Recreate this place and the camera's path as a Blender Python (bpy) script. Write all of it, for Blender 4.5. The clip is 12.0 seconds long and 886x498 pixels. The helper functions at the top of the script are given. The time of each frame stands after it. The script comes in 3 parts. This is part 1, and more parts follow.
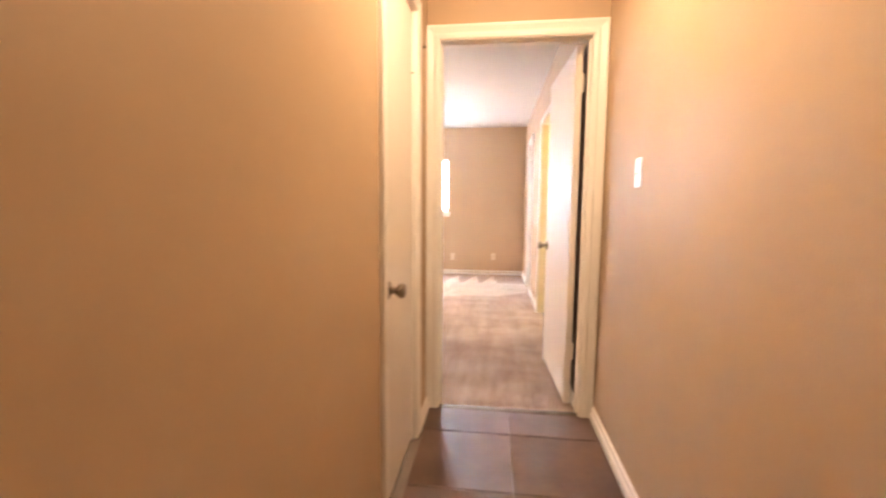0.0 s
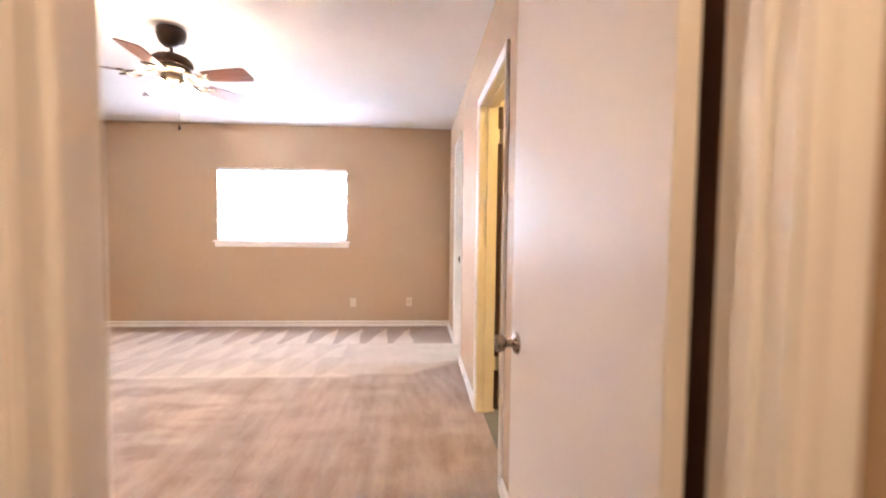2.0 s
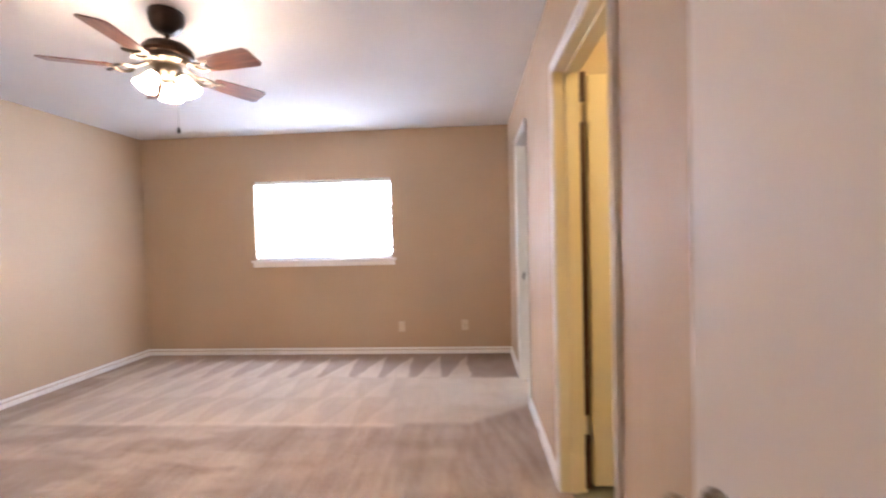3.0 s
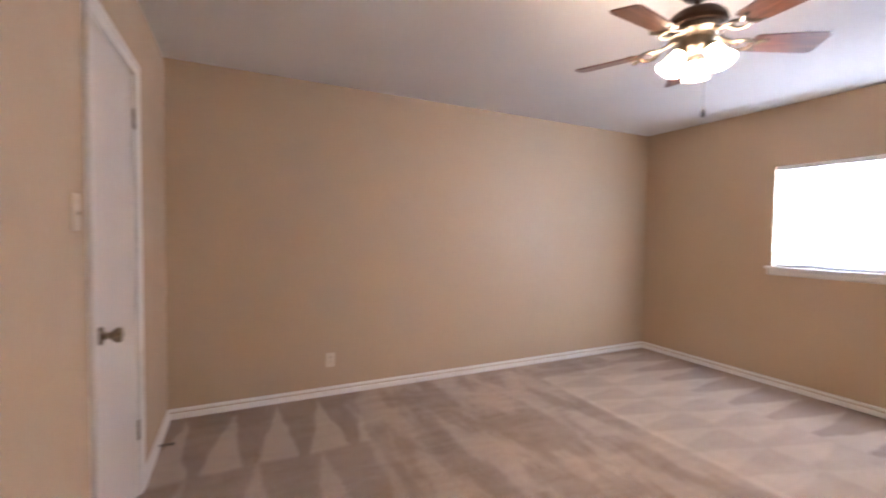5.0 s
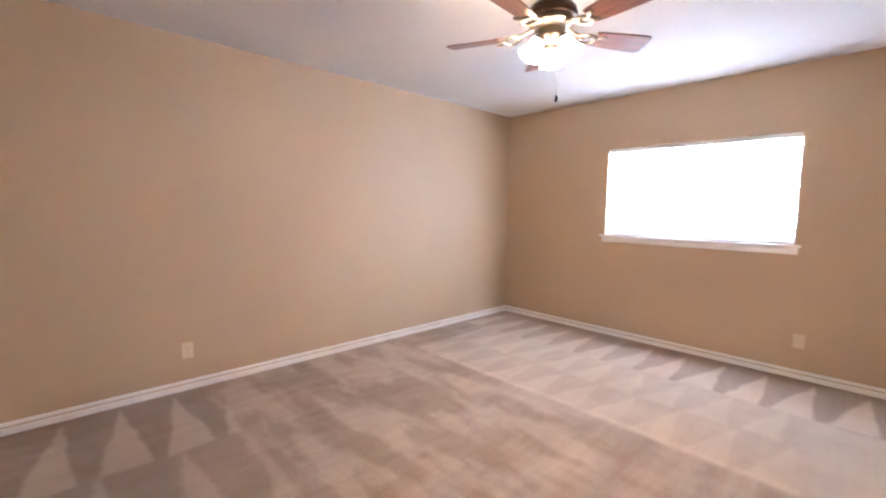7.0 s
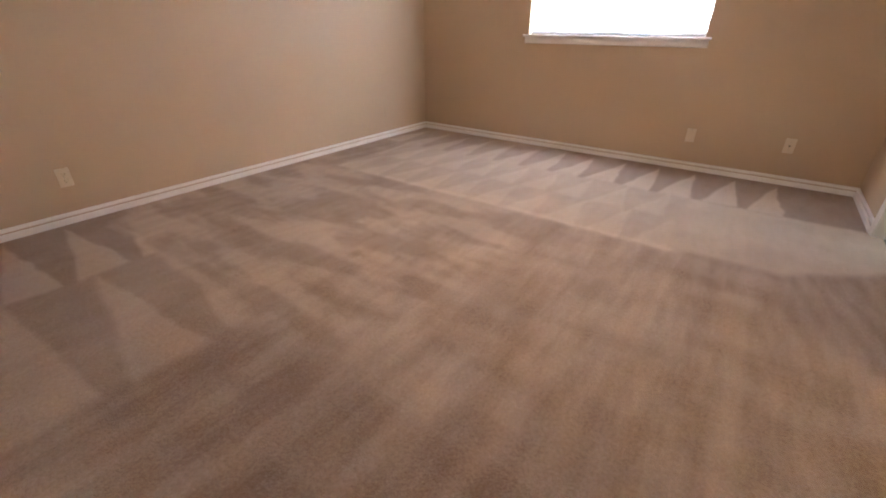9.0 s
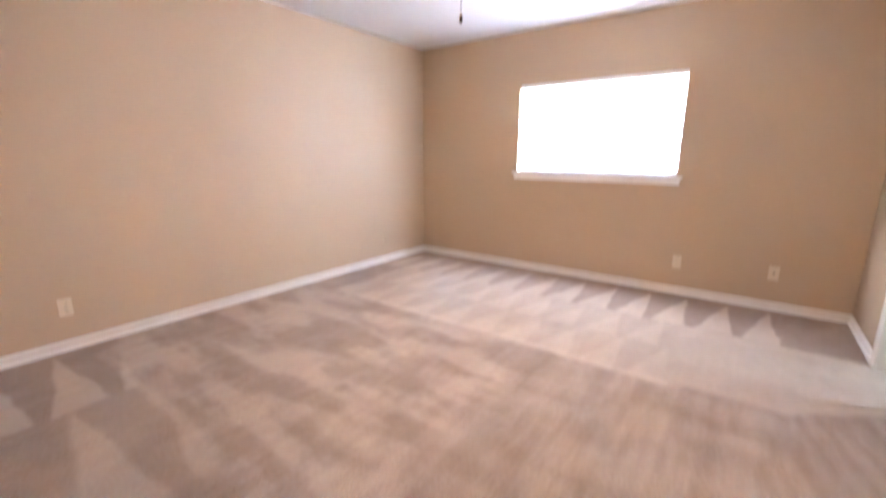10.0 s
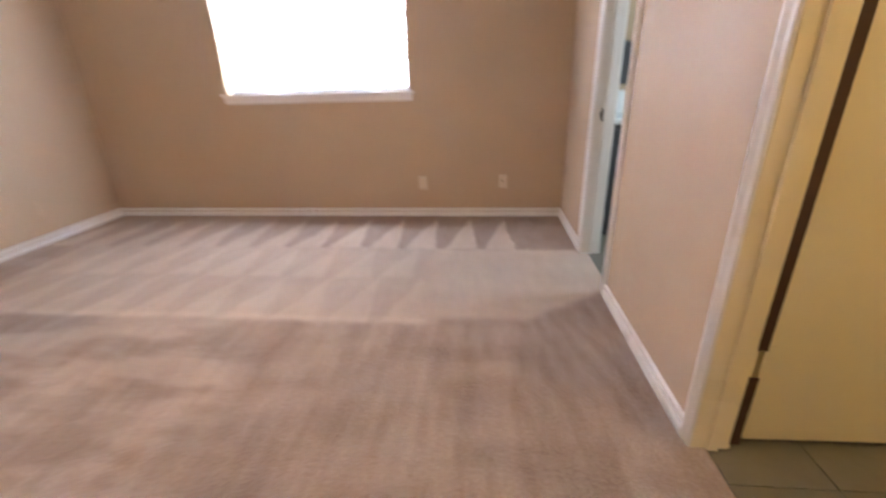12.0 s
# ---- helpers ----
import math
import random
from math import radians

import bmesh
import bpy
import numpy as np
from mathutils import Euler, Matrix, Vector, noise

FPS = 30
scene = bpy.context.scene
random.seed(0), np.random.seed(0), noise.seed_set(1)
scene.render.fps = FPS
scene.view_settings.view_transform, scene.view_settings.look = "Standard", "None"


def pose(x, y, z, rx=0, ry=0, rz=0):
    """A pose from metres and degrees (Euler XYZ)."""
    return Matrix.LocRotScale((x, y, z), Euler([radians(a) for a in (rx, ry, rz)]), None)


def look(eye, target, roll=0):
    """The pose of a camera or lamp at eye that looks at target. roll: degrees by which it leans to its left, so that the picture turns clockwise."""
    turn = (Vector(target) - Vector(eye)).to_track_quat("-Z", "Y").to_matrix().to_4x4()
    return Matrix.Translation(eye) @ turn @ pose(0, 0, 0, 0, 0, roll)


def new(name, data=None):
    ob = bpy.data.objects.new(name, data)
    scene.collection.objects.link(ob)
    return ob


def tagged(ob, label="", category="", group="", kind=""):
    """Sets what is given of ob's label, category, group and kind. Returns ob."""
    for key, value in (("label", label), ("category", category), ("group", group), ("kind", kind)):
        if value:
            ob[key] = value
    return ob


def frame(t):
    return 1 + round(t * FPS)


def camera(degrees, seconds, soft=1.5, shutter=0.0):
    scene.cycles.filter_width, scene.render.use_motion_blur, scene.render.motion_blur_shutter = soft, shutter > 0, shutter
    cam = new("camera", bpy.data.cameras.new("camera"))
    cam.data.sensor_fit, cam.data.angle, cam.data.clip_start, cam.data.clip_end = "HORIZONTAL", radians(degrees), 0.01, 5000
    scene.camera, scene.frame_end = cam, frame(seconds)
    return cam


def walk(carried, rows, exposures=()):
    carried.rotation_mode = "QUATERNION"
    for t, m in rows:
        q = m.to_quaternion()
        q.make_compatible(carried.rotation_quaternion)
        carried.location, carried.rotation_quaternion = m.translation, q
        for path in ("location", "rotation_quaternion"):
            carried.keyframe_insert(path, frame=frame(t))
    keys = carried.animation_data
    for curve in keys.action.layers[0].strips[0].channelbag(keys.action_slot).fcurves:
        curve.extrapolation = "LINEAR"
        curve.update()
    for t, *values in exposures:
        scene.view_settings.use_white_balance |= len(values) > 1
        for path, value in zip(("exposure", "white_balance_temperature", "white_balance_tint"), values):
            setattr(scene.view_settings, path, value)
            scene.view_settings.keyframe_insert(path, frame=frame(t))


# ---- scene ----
cam = camera(93.2, 12.0, soft=2.0, shutter=0.5)
PATH = [
    (0, (-0.488, -2.414, 1.163), (-0.73, -0.44, 0.957), 0.4),
    (0.5, (-0.466, -2.008, 1.176), (-0.388, -0.016, 1.017), 0.9),
    (1, (-0.467, -1.487, 1.187), (-0.245, 0.492, 1.004), -0.1),
    (1.5, (-0.414, -1.015, 1.221), (-0.298, 0.978, 1.094), 1.4),
    (2, (-0.408, -0.535, 1.224), (-0.284, 1.458, 1.128), 0.7),
    (2.5, (-0.37, -0.134, 1.232), (-0.272, 1.862, 1.162), -0.4),
    (4.5, (-0.723, 0.492, 1.301), (-2.258, 1.772, 1.247), 1.3),
    (5, (-0.753, 0.452, 1.314), (-2.551, 1.324, 1.234), 0.8),
    (5.5, (-0.761, 0.437, 1.305), (-2.664, 1.048, 1.218), 0.9),
    (6, (-0.772, 0.437, 1.301), (-2.666, 1.073, 1.217), 0.8),
    (6.5, (-0.766, 0.432, 1.318), (-2.45, 1.51, 1.265), 0.6),
    (8.5, (-0.765, 0.474, 1.169), (-1.866, 1.998, 0.488), 0.9),
    (9, (-0.789, 0.447, 1.114), (-1.819, 1.884, 0.177), 0.4),
    (9.5, (-0.772, 0.458, 1.132), (-1.81, 1.905, 0.221), 0.6),
    (10, (-0.722, 0.497, 1.229), (-1.878, 2.069, 0.791), 0.2),
    (10.5, (-0.712, 0.481, 1.283), (-1.882, 2.1, 1.192), 0.6),
    (11, (-0.758, 0.499, 1.281), (-1.781, 2.211, 1.133), -0.4),
    (11.5, (-0.783, 0.696, 1.189), (-1.401, 2.56, 0.81), -1.1),
    (12, (-0.683, 1.115, 1.125), (-0.864, 2.961, 0.377), -1.6),
]
EXPOSURES = [(t, e, k, 21) for t, e, k in ((0.0, 1.44, 6740), (0.5, 1.43, 6450), (1.0, 1.27, 6400), (1.5, 1.36, 6380), (2.0, 1.02, 6280), (2.5, 0.66, 6170), (4.5, 0.03, 6180), (5.0, 0.05, 6200), (5.5, 0.25, 6150), (6.0, 0.5, 6130), (6.5, 0.53, 6080), (8.5, -0.05, 6580), (9.0, -0.10, 6680), (9.5, 0.34, 6430), (10.0, 0.7, 6000), (10.5, 0.7, 6000), (11.0, 0.4, 6000), (11.5, 0.1, 6070), (12.0, 0.14, 6250))]
walk(cam, [(t, look(eye, target, roll)) for t, eye, target, roll in PATH], EXPOSURES)

# ---- light: sky outside, window, warm lamps ----
world = bpy.data.worlds.new("sky")
scene.world = world
world.use_nodes = True
sky = world.node_tree.nodes.new("ShaderNodeTexSky")
sky.sky_type = "NISHITA"
sky.sun_disc = False
sky.sun_elevation, sky.sun_rotation = radians(50), radians(200)
world.node_tree.nodes["Background"].inputs[1].default_value = 0.12
world.node_tree.links.new(sky.outputs[0], world.node_tree.nodes["Background"].inputs[0])


def area_lamp(name, m, size_x, size_y, watts, colour):
    data = bpy.data.lights.new(name, "AREA")
    data.shape, data.size, data.size_y = "RECTANGLE", size_x, size_y
    data.energy, data.color = watts, colour
    ob = new(name, data)
    ob.matrix_world = m
    return ob


SUN = bpy.data.lights.new("sun", "SUN")
SUN.energy, SUN.angle, SUN.color = 2.5, radians(0.5), (1.0, 0.96, 0.9)
new("sun", SUN).matrix_world = look((4, -8, 12), (0, 0, 0))
# daylight of the bedroom window and of the bathroom's own window
area_lamp("window_daylight", look((-2.05, 4.80, 1.49), (-2.05, 0.0, 1.40)), 1.5, 0.84, 720, (0.64, 0.79, 1.0))
area_lamp("bath_daylight", look((1.84, 3.55, 1.62), (0.0, 3.47, 0.6)), 0.5, 0.5, 40, (0.72, 0.94, 1.0))
FAN_GLOW, BULB_GLOW, HALL_GLOW, SIDE_GLOW = 95.0, 1200.0, 54.0, 75.0


# ---- materials ----
def mat(name):
    m = bpy.data.materials.new(name)
    m.use_nodes = True
    nt = m.node_tree
    return m, nt, nt.nodes["Principled BSDF"]


def put(nt, kind, **sockets):
    n = nt.nodes.new(kind)
    for key, v in sockets.items():
        s = n.inputs[int(key[1:])] if key[0] == "i" and key[1:].isdigit() else n.inputs[key.replace("_", " ")]
        if isinstance(v, bpy.types.NodeSocket):
            nt.links.new(v, s)
        else:
            s.default_value = v
    return n


def op(nt, what, a, b=0.0, c=None):
    n = nt.nodes.new("ShaderNodeMath")
    n.operation = what
    for i, v in enumerate((a, b) if c is None else (a, b, c)):
        if isinstance(v, bpy.types.NodeSocket):
            nt.links.new(v, n.inputs[i])
        else:
            n.inputs[i].default_value = v
    return n.outputs[0]


def smooth(nt, v, lo, hi, a=0.0, b=1.0):
    n = nt.nodes.new("ShaderNodeMapRange")
    n.interpolation_type = "SMOOTHSTEP"
    nt.links.new(v, n.inputs[0])
    for i, x in enumerate((lo, hi, a, b)):
        n.inputs[i + 1].default_value = x
    return n.outputs[0]


def mixed(nt, f, a, b):
    n = nt.nodes.new("ShaderNodeMix")
    n.data_type = "RGBA"
    for s, v in ((n.inputs[0], f), (n.inputs[6], a), (n.inputs[7], b)):
        if isinstance(v, bpy.types.NodeSocket):
            nt.links.new(v, s)
        else:
            s.default_value = v if not isinstance(v, tuple) or len(v) == 4 else (*v, 1)
    return n.outputs[2]


def coords(nt):
    return nt.nodes.new("ShaderNodeTexCoord").outputs["Object"]


def noise_of(nt, where, scale, detail=3.0, rough=0.55):
    return put(nt, "ShaderNodeTexNoise", Vector=where, Scale=scale, Detail=detail, Roughness=rough).outputs[0]


def stretched(nt, where, sx, sy, sz):
    n = nt.nodes.new("ShaderNodeMapping")
    nt.links.new(where, n.inputs[0])
    n.inputs[3].default_value = (sx, sy, sz)
    return n.outputs[0]


def bumped(nt, bsdf, height, strength, distance):
    n = put(nt, "ShaderNodeBump", Height=height, Strength=strength, Distance=distance)
    nt.links.new(n.outputs[0], bsdf.inputs["Normal"])


def paint(name, colour, rough=0.5, orange_peel=0.25, patch=0.06, gloss=0.3):
    """Rolled wall or door paint: faint patches, fine roller texture."""
    m, nt, b = mat(name)
    w = coords(nt)
    dark = tuple(c * (1 - patch) for c in colour)
    light = tuple(min(1, c * (1 + patch)) for c in colour)
    f = op(nt, "ADD", op(nt, "MULTIPLY", noise_of(nt, w, 1.3, 4), 0.7), op(nt, "MULTIPLY", noise_of(nt, w, 40, 2), 0.3))
    nt.links.new(mixed(nt, f, dark, light), b.inputs["Base Color"])
    nt.links.new(smooth(nt, noise_of(nt, w, 3.0), 0.3, 0.7, rough - 0.05, rough + 0.06), b.inputs["Roughness"])
    b.inputs["Specular IOR Level"].default_value = gloss
    bumped(nt, b, noise_of(nt, w, 170, 2), orange_peel, 0.002)
    return m


def metal(name, colour, rough):
    m, nt, b = mat(name)
    w = coords(nt)
    b.inputs["Metallic"].default_value = 1.0
    nt.links.new(mixed(nt, noise_of(nt, w, 60), tuple(c * 0.75 for c in colour), colour), b.inputs["Base Color"])
    nt.links.new(smooth(nt, noise_of(nt, w, 90), 0.3, 0.7, rough, rough + 0.15), b.inputs["Roughness"])
    return m


def plain(name, colour, rough=0.5):
    m, nt, b = mat(name)
    w = coords(nt)
    nt.links.new(mixed(nt, noise_of(nt, w, 25), tuple(c * 0.9 for c in colour), colour), b.inputs["Base Color"])
    b.inputs["Roughness"].default_value = rough
    return m


def glow(name, colour, strength, body=(0.9, 0.9, 0.88)):
    m, nt, b = mat(name)
    b.inputs["Base Color"].default_value = (*body, 1)
    b.inputs["Emission Color"].default_value = (*colour, 1)
    b.inputs["Emission Strength"].default_value = strength
    b.inputs["Roughness"].default_value = 0.3
    return m


ROOM_W, ROOM_D, HIGH = 4.118, 4.694, 2.45

WALL = paint("tan_wall_paint", (0.456, 0.329, 0.214), 0.60, 0.16, 0.035, 0.45)
WHITE = paint("white_trim_paint", (0.80, 0.77, 0.74), 0.32, 0.08, 0.03)
CREAM = paint("cream_trim_paint", (0.80, 0.71, 0.50), 0.32, 0.08, 0.03)
DOOR_WHITE = paint("white_door_paint", (0.73, 0.675, 0.625), 0.48, 0.10, 0.03, 0.35)
BATH_WALL = paint("pale_bath_paint", (0.42, 0.55, 0.62), 0.5, 0.3)
SIDE_WALL = paint("cream_side_wall_paint", (0.62, 0.52, 0.36), 0.55, 0.3)
BRASS = metal("satin_nickel", (0.36, 0.295, 0.225), 0.22)
BRONZE = metal("oil_rubbed_bronze", (0.045, 0.028, 0.02), 0.35)
ANTIQUE = metal("antique_brass", (0.18, 0.148, 0.115), 0.36)
STEEL = metal("dull_steel", (0.45, 0.43, 0.40), 0.35)
IVORY = plain("ivory_plastic", (0.64, 0.53, 0.39), 0.35)
PLATE_WHITE = plain("white_plastic", (0.82, 0.80, 0.76), 0.3)
# dark brown that stands for the shade in the hinge gaps of two doors
GAP_SHADE = plain("gap_shade_brown", (0.055, 0.021, 0.011), 0.5)
SLOT = plain("dark_slot", (0.03, 0.025, 0.02), 0.5)
RUBBER = plain("dark_rubber", (0.02, 0.018, 0.016), 0.6)
PORCELAIN = plain("white_porcelain", (0.80, 0.82, 0.82), 0.12)
DARK_CAB = plain("dark_grey_cabinet", (0.045, 0.045, 0.05), 0.4)
SHADE = glow("lit_frosted_glass", (1.0, 0.77, 0.52), FAN_GLOW)
BULB = glow("lit_bulb", (1.0, 0.77, 0.52), BULB_GLOW)
HALL_DOME = glow("lit_hall_glass", (1.0, 0.76, 0.46), HALL_GLOW)
SIDE_DOME = glow("lit_side_room_glass", (1.0, 0.72, 0.30), SIDE_GLOW)
VINYL = plain("white_vinyl", (0.8, 0.8, 0.8), 0.4)


def ceiling_material():
    m, nt, b = mat("textured_ceiling")
    w = coords(nt)
    blobs = smooth(nt, noise_of(nt, w, 26, 3, 0.5), 0.50, 0.60)
    b.inputs["Roughness"].default_value = 0.85
    nt.links.new(mixed(nt, noise_of(nt, w, 2.0), (0.74, 0.72, 0.71), (0.80, 0.78, 0.77)), b.inputs["Base Color"])
    bumped(nt, b, op(nt, "ADD", blobs, op(nt, "MULTIPLY", noise_of(nt, w, 120), 0.3)), 0.14, 0.004)
    return m


def carpet_material():
    """Cut-pile carpet with the nap of vacuum strokes: triangles along the walls, lanes across the room; doorway light
    and shade in its colour.
    """
    m, nt, b = mat("beige_carpet")
    w = coords(nt)
    warp = put(nt, "ShaderNodeTexNoise", Vector=w, Scale=3.2, Detail=3.0).outputs[1]
    bent = put(nt, "ShaderNodeVectorMath", i0=w, i1=warp)
    small = nt.nodes.new("ShaderNodeVectorMath")
    small.operation = "SCALE"
    nt.links.new(warp, small.inputs[0])
    small.inputs[3].default_value = 0.09
    nt.links.new(small.outputs[0], bent.inputs[1])
    sep = put(nt, "ShaderNodeSeparateXYZ", Vector=bent.outputs[0])
    x, y = op(nt, "ADD", sep.outputs[0], -0.045), op(nt, "ADD", sep.outputs[1], -0.045)

    def wave(v, period, shift):
        f = op(nt, "FRACT", op(nt, "MULTIPLY_ADD", v, 1 / period, shift))
        return op(nt, "MULTIPLY", op(nt, "ABSOLUTE", op(nt, "SUBTRACT", f, 0.5)), 2.0)

    def zone(x0, x1, y0, y1, soft=0.05):
        parts = [smooth(nt, v, e - soft, e + soft, *ab) for v, e, ab in ((x, x0, (0.0, 1.0)), (x, x1, (1.0, 0.0)), (y, y0, (0.0, 1.0)), (y, y1, (1.0, 0.0))) if e is not None]
        f = parts[0]
        for p in parts[1:]:
            f = op(nt, "MULTIPLY", f, p)
        return f

    def teeth(u, v, period, shift):
        """Brushed strokes that taper from their foot (v = 0) to a point (v = 1)."""
        p = op(nt, "FRACT", op(nt, "MULTIPLY_ADD", u, 1 / period, shift))
        a = smooth(nt, op(nt, "MULTIPLY_ADD", v, -0.56, p), -0.05, 0.07)
        c = smooth(nt, op(nt, "SUBTRACT", op(nt, "MULTIPLY_ADD", v, -0.21, 0.80), p), -0.04, 0.05)
        return op(nt, "MULTIPLY", a, c)

    def level(f, lo, hi):
        return op(nt, "MULTIPLY_ADD", f, hi - lo, lo)

    # brushed floor in the middle, streaks along the walk, darker and browner by the doorway
    streak = smooth(nt, noise_of(nt, stretched(nt, w, 6.0, 1.1, 1.0), 1.2, 4, 0.6), 0.34, 0.66)
    cross = smooth(nt, noise_of(nt, stretched(nt, w, 1.0, 3.2, 1.0), 1.5, 3, 0.5), 0.36, 0.64)
    f = op(nt, "ADD", level(streak, 0.17, 0.42), op(nt, "MULTIPLY", cross, 0.16))
    # patches west of the walk, in lanes along x
    patches = smooth(nt, noise_of(nt, stretched(nt, w, 1.5, 4.6, 1.0), 1.0, 3, 0.5), 0.40, 0.60)
    brush = smooth(nt, noise_of(nt, stretched(nt, w, 9.0, 2.2, 1.0), 1.6, 3, 0.6), 0.30, 0.70)
    f = mixed(nt, zone(None, -1.7, 1.18, 2.88, 0.16), f, op(nt, "ADD", level(patches, 0.22, 0.56), op(nt, "MULTIPLY", brush, 0.08)))
    # strokes beside the closet: two rows with their points towards the west wall
    f = mixed(nt, zone(-3.26, -2.29, None, 1.16), f, level(teeth(y, op(nt, "MULTIPLY", op(nt, "SUBTRACT", -2.29, x), 1 / 0.97), 0.36, 0.1), 0.30, 0.56))
    f = mixed(nt, zone(None, -3.26, None, 1.19, 0.03), f, level(teeth(y, op(nt, "MULTIPLY", op(nt, "SUBTRACT", -3.26, x), 1 / 0.76), 0.29, 0.172), 0.22, 0.64))
    # darker nap zone by the entry, deepened with shade put into the colour
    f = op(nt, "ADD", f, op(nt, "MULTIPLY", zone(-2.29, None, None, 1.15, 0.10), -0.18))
    rim = zone(-3.9, -2.4, 1.16, 1.21, 0.02)
    f = op(nt, "ADD", f, op(nt, "MULTIPLY", rim, 0.18))
    # fine dark strokes before the bathroom doorway
    comb = smooth(nt, op(nt, "ADD", op(nt, "MULTIPLY", wave(op(nt, "MULTIPLY_ADD", y, 0.25, x), 0.095, 0.0), 0.6), op(nt, "MULTIPLY", noise_of(nt, stretched(nt, w, 9.0, 2.0, 1.0), 1.5, 3), 0.9)), 0.45, 0.95)
    f = mixed(nt, op(nt, "MULTIPLY", zone(-0.50, None, 2.30, 3.20, 0.12), 0.5), f, level(comb, 0.20, 0.42))
    # second row from the north wall, with its pale rim, then the row of points under the window
    v1 = op(nt, "MULTIPLY", op(nt, "SUBTRACT", y, 2.90), 1 / 1.02)
    half = smooth(nt, v1, 0.47, 0.53)
    upper = teeth(x, op(nt, "MULTIPLY_ADD", v1, 2.0, -1.0), 0.285, 0.62)
    row1 = level(mixed(nt, half, teeth(x, op(nt, "MULTIPLY", v1, 2.0), 0.285, 0.2), upper), 0.64, 0.82)
    f = mixed(nt, zone(-3.75, -0.95, 2.90, 3.92, 0.03), f, row1)
    # daylight spilling from the bathroom doorway, painted pale and plain, narrowing towards it
    edge = op(nt, "SUBTRACT", y, op(nt, "MAXIMUM", op(nt, "MULTIPLY_ADD", x, 0.80, 3.30), 2.95))
    pale = op(nt, "MULTIPLY", smooth(nt, edge, -0.05, 0.05), zone(-1.02, None, None, 3.90, 0.06))
    f = mixed(nt, pale, f, op(nt, "ADD", 0.74, op(nt, "MULTIPLY", cross, 0.08)))
    f = op(nt, "ADD", f, op(nt, "MULTIPLY", zone(-3.3, -0.9, 2.88, 2.95, 0.03), 0.13))
    v0 = op(nt, "MULTIPLY", op(nt, "SUBTRACT", y, 3.90), 1 / 0.67)
    f = mixed(nt, zone(None, None, 3.90, None, 0.02), f, op(nt, "ADD", op(nt, "MULTIPLY", op(nt, "MULTIPLY", teeth(x, v0, 0.285, 0.316), smooth(nt, x, -0.40, -0.36, 1.0, 0.0)), smooth(nt, x, -2.6, -1.3, 0.34, 0.62)), smooth(nt, x, -2.6, -1.3, 0.36, 0.26)))
    f = op(nt, "ADD", f, op(nt, "MULTIPLY", op(nt, "SUBTRACT", brush, 0.5), 0.10))
    blotch = smooth(nt, noise_of(nt, w, 1.7, 4, 0.6), 0.3, 0.7)
    fine = noise_of(nt, w, 420, 2, 0.7)
    tuft = put(nt, "ShaderNodeTexVoronoi", Vector=w, Scale=230.0).outputs["Distance"]
    g = op(nt, "ADD", op(nt, "MULTIPLY", f, 0.85), op(nt, "MULTIPLY", op(nt, "SUBTRACT", blotch, 0.4), 0.16))
    g = op(nt, "ADD", g, op(nt, "MULTIPLY", op(nt, "SUBTRACT", fine, 0.5), 0.55))
    clump = noise_of(nt, w, 80, 4, 0.75)
    g = op(nt, "ADD", g, op(nt, "MULTIPLY", op(nt, "SUBTRACT", clump, 0.5), 0.85))
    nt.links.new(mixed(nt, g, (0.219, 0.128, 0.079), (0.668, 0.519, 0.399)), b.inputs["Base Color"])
    b.inputs["Roughness"].default_value = 0.95
    b.inputs["Sheen Weight"].default_value = 0.15
    h = op(nt, "ADD", op(nt, "MULTIPLY", fine, 0.6), op(nt, "MULTIPLY", tuft, -0.8))
    bumped(nt, b, op(nt, "ADD", h, op(nt, "MULTIPLY", clump, 1.2)), 1.0, 0.008)
    return m


def tile_material(name, a, c, rough):
    m, nt, b = mat(name)
    w = coords(nt)
    rnd = nt.nodes.new("ShaderNodeObjectInfo").outputs["Random"]
    shift = put(nt, "ShaderNodeVectorMath", i0=w)
    comb = put(nt, "ShaderNodeCombineXYZ", X=op(nt, "MULTIPLY", rnd, 37.0), Y=op(nt, "MULTIPLY", rnd, 11.0))
    nt.links.new(comb.outputs[0], shift.inputs[1])
    cloud = smooth(nt, noise_of(nt, shift.outputs[0], 3.6, 6, 0.62), 0.14, 0.86)
    tone = op(nt, "ADD", op(nt, "MULTIPLY", cloud, 0.8), op(nt, "MULTIPLY", rnd, 0.2))
    nt.links.new(mixed(nt, tone, a, c), b.inputs["Base Color"])
    nt.links.new(smooth(nt, cloud, 0.0, 1.0, rough, rough + 0.15), b.inputs["Roughness"])
    bumped(nt, b, noise_of(nt, shift.outputs[0], 22, 4), 0.25, 0.004)
    return m


def wood_material():
    m, nt, b = mat("walnut_fan_blade")
    w = coords(nt)
    grain = noise_of(nt, stretched(nt, w, 3.0, 45.0, 45.0), 1.5, 5, 0.6)
    nt.links.new(mixed(nt, smooth(nt, grain, 0.3, 0.7), (0.085, 0.030, 0.018), (0.21, 0.085, 0.05)), b.inputs["Base Color"])
    b.inputs["Roughness"].default_value = 0.33
    bumped(nt, b, grain, 0.1, 0.001)
    return m


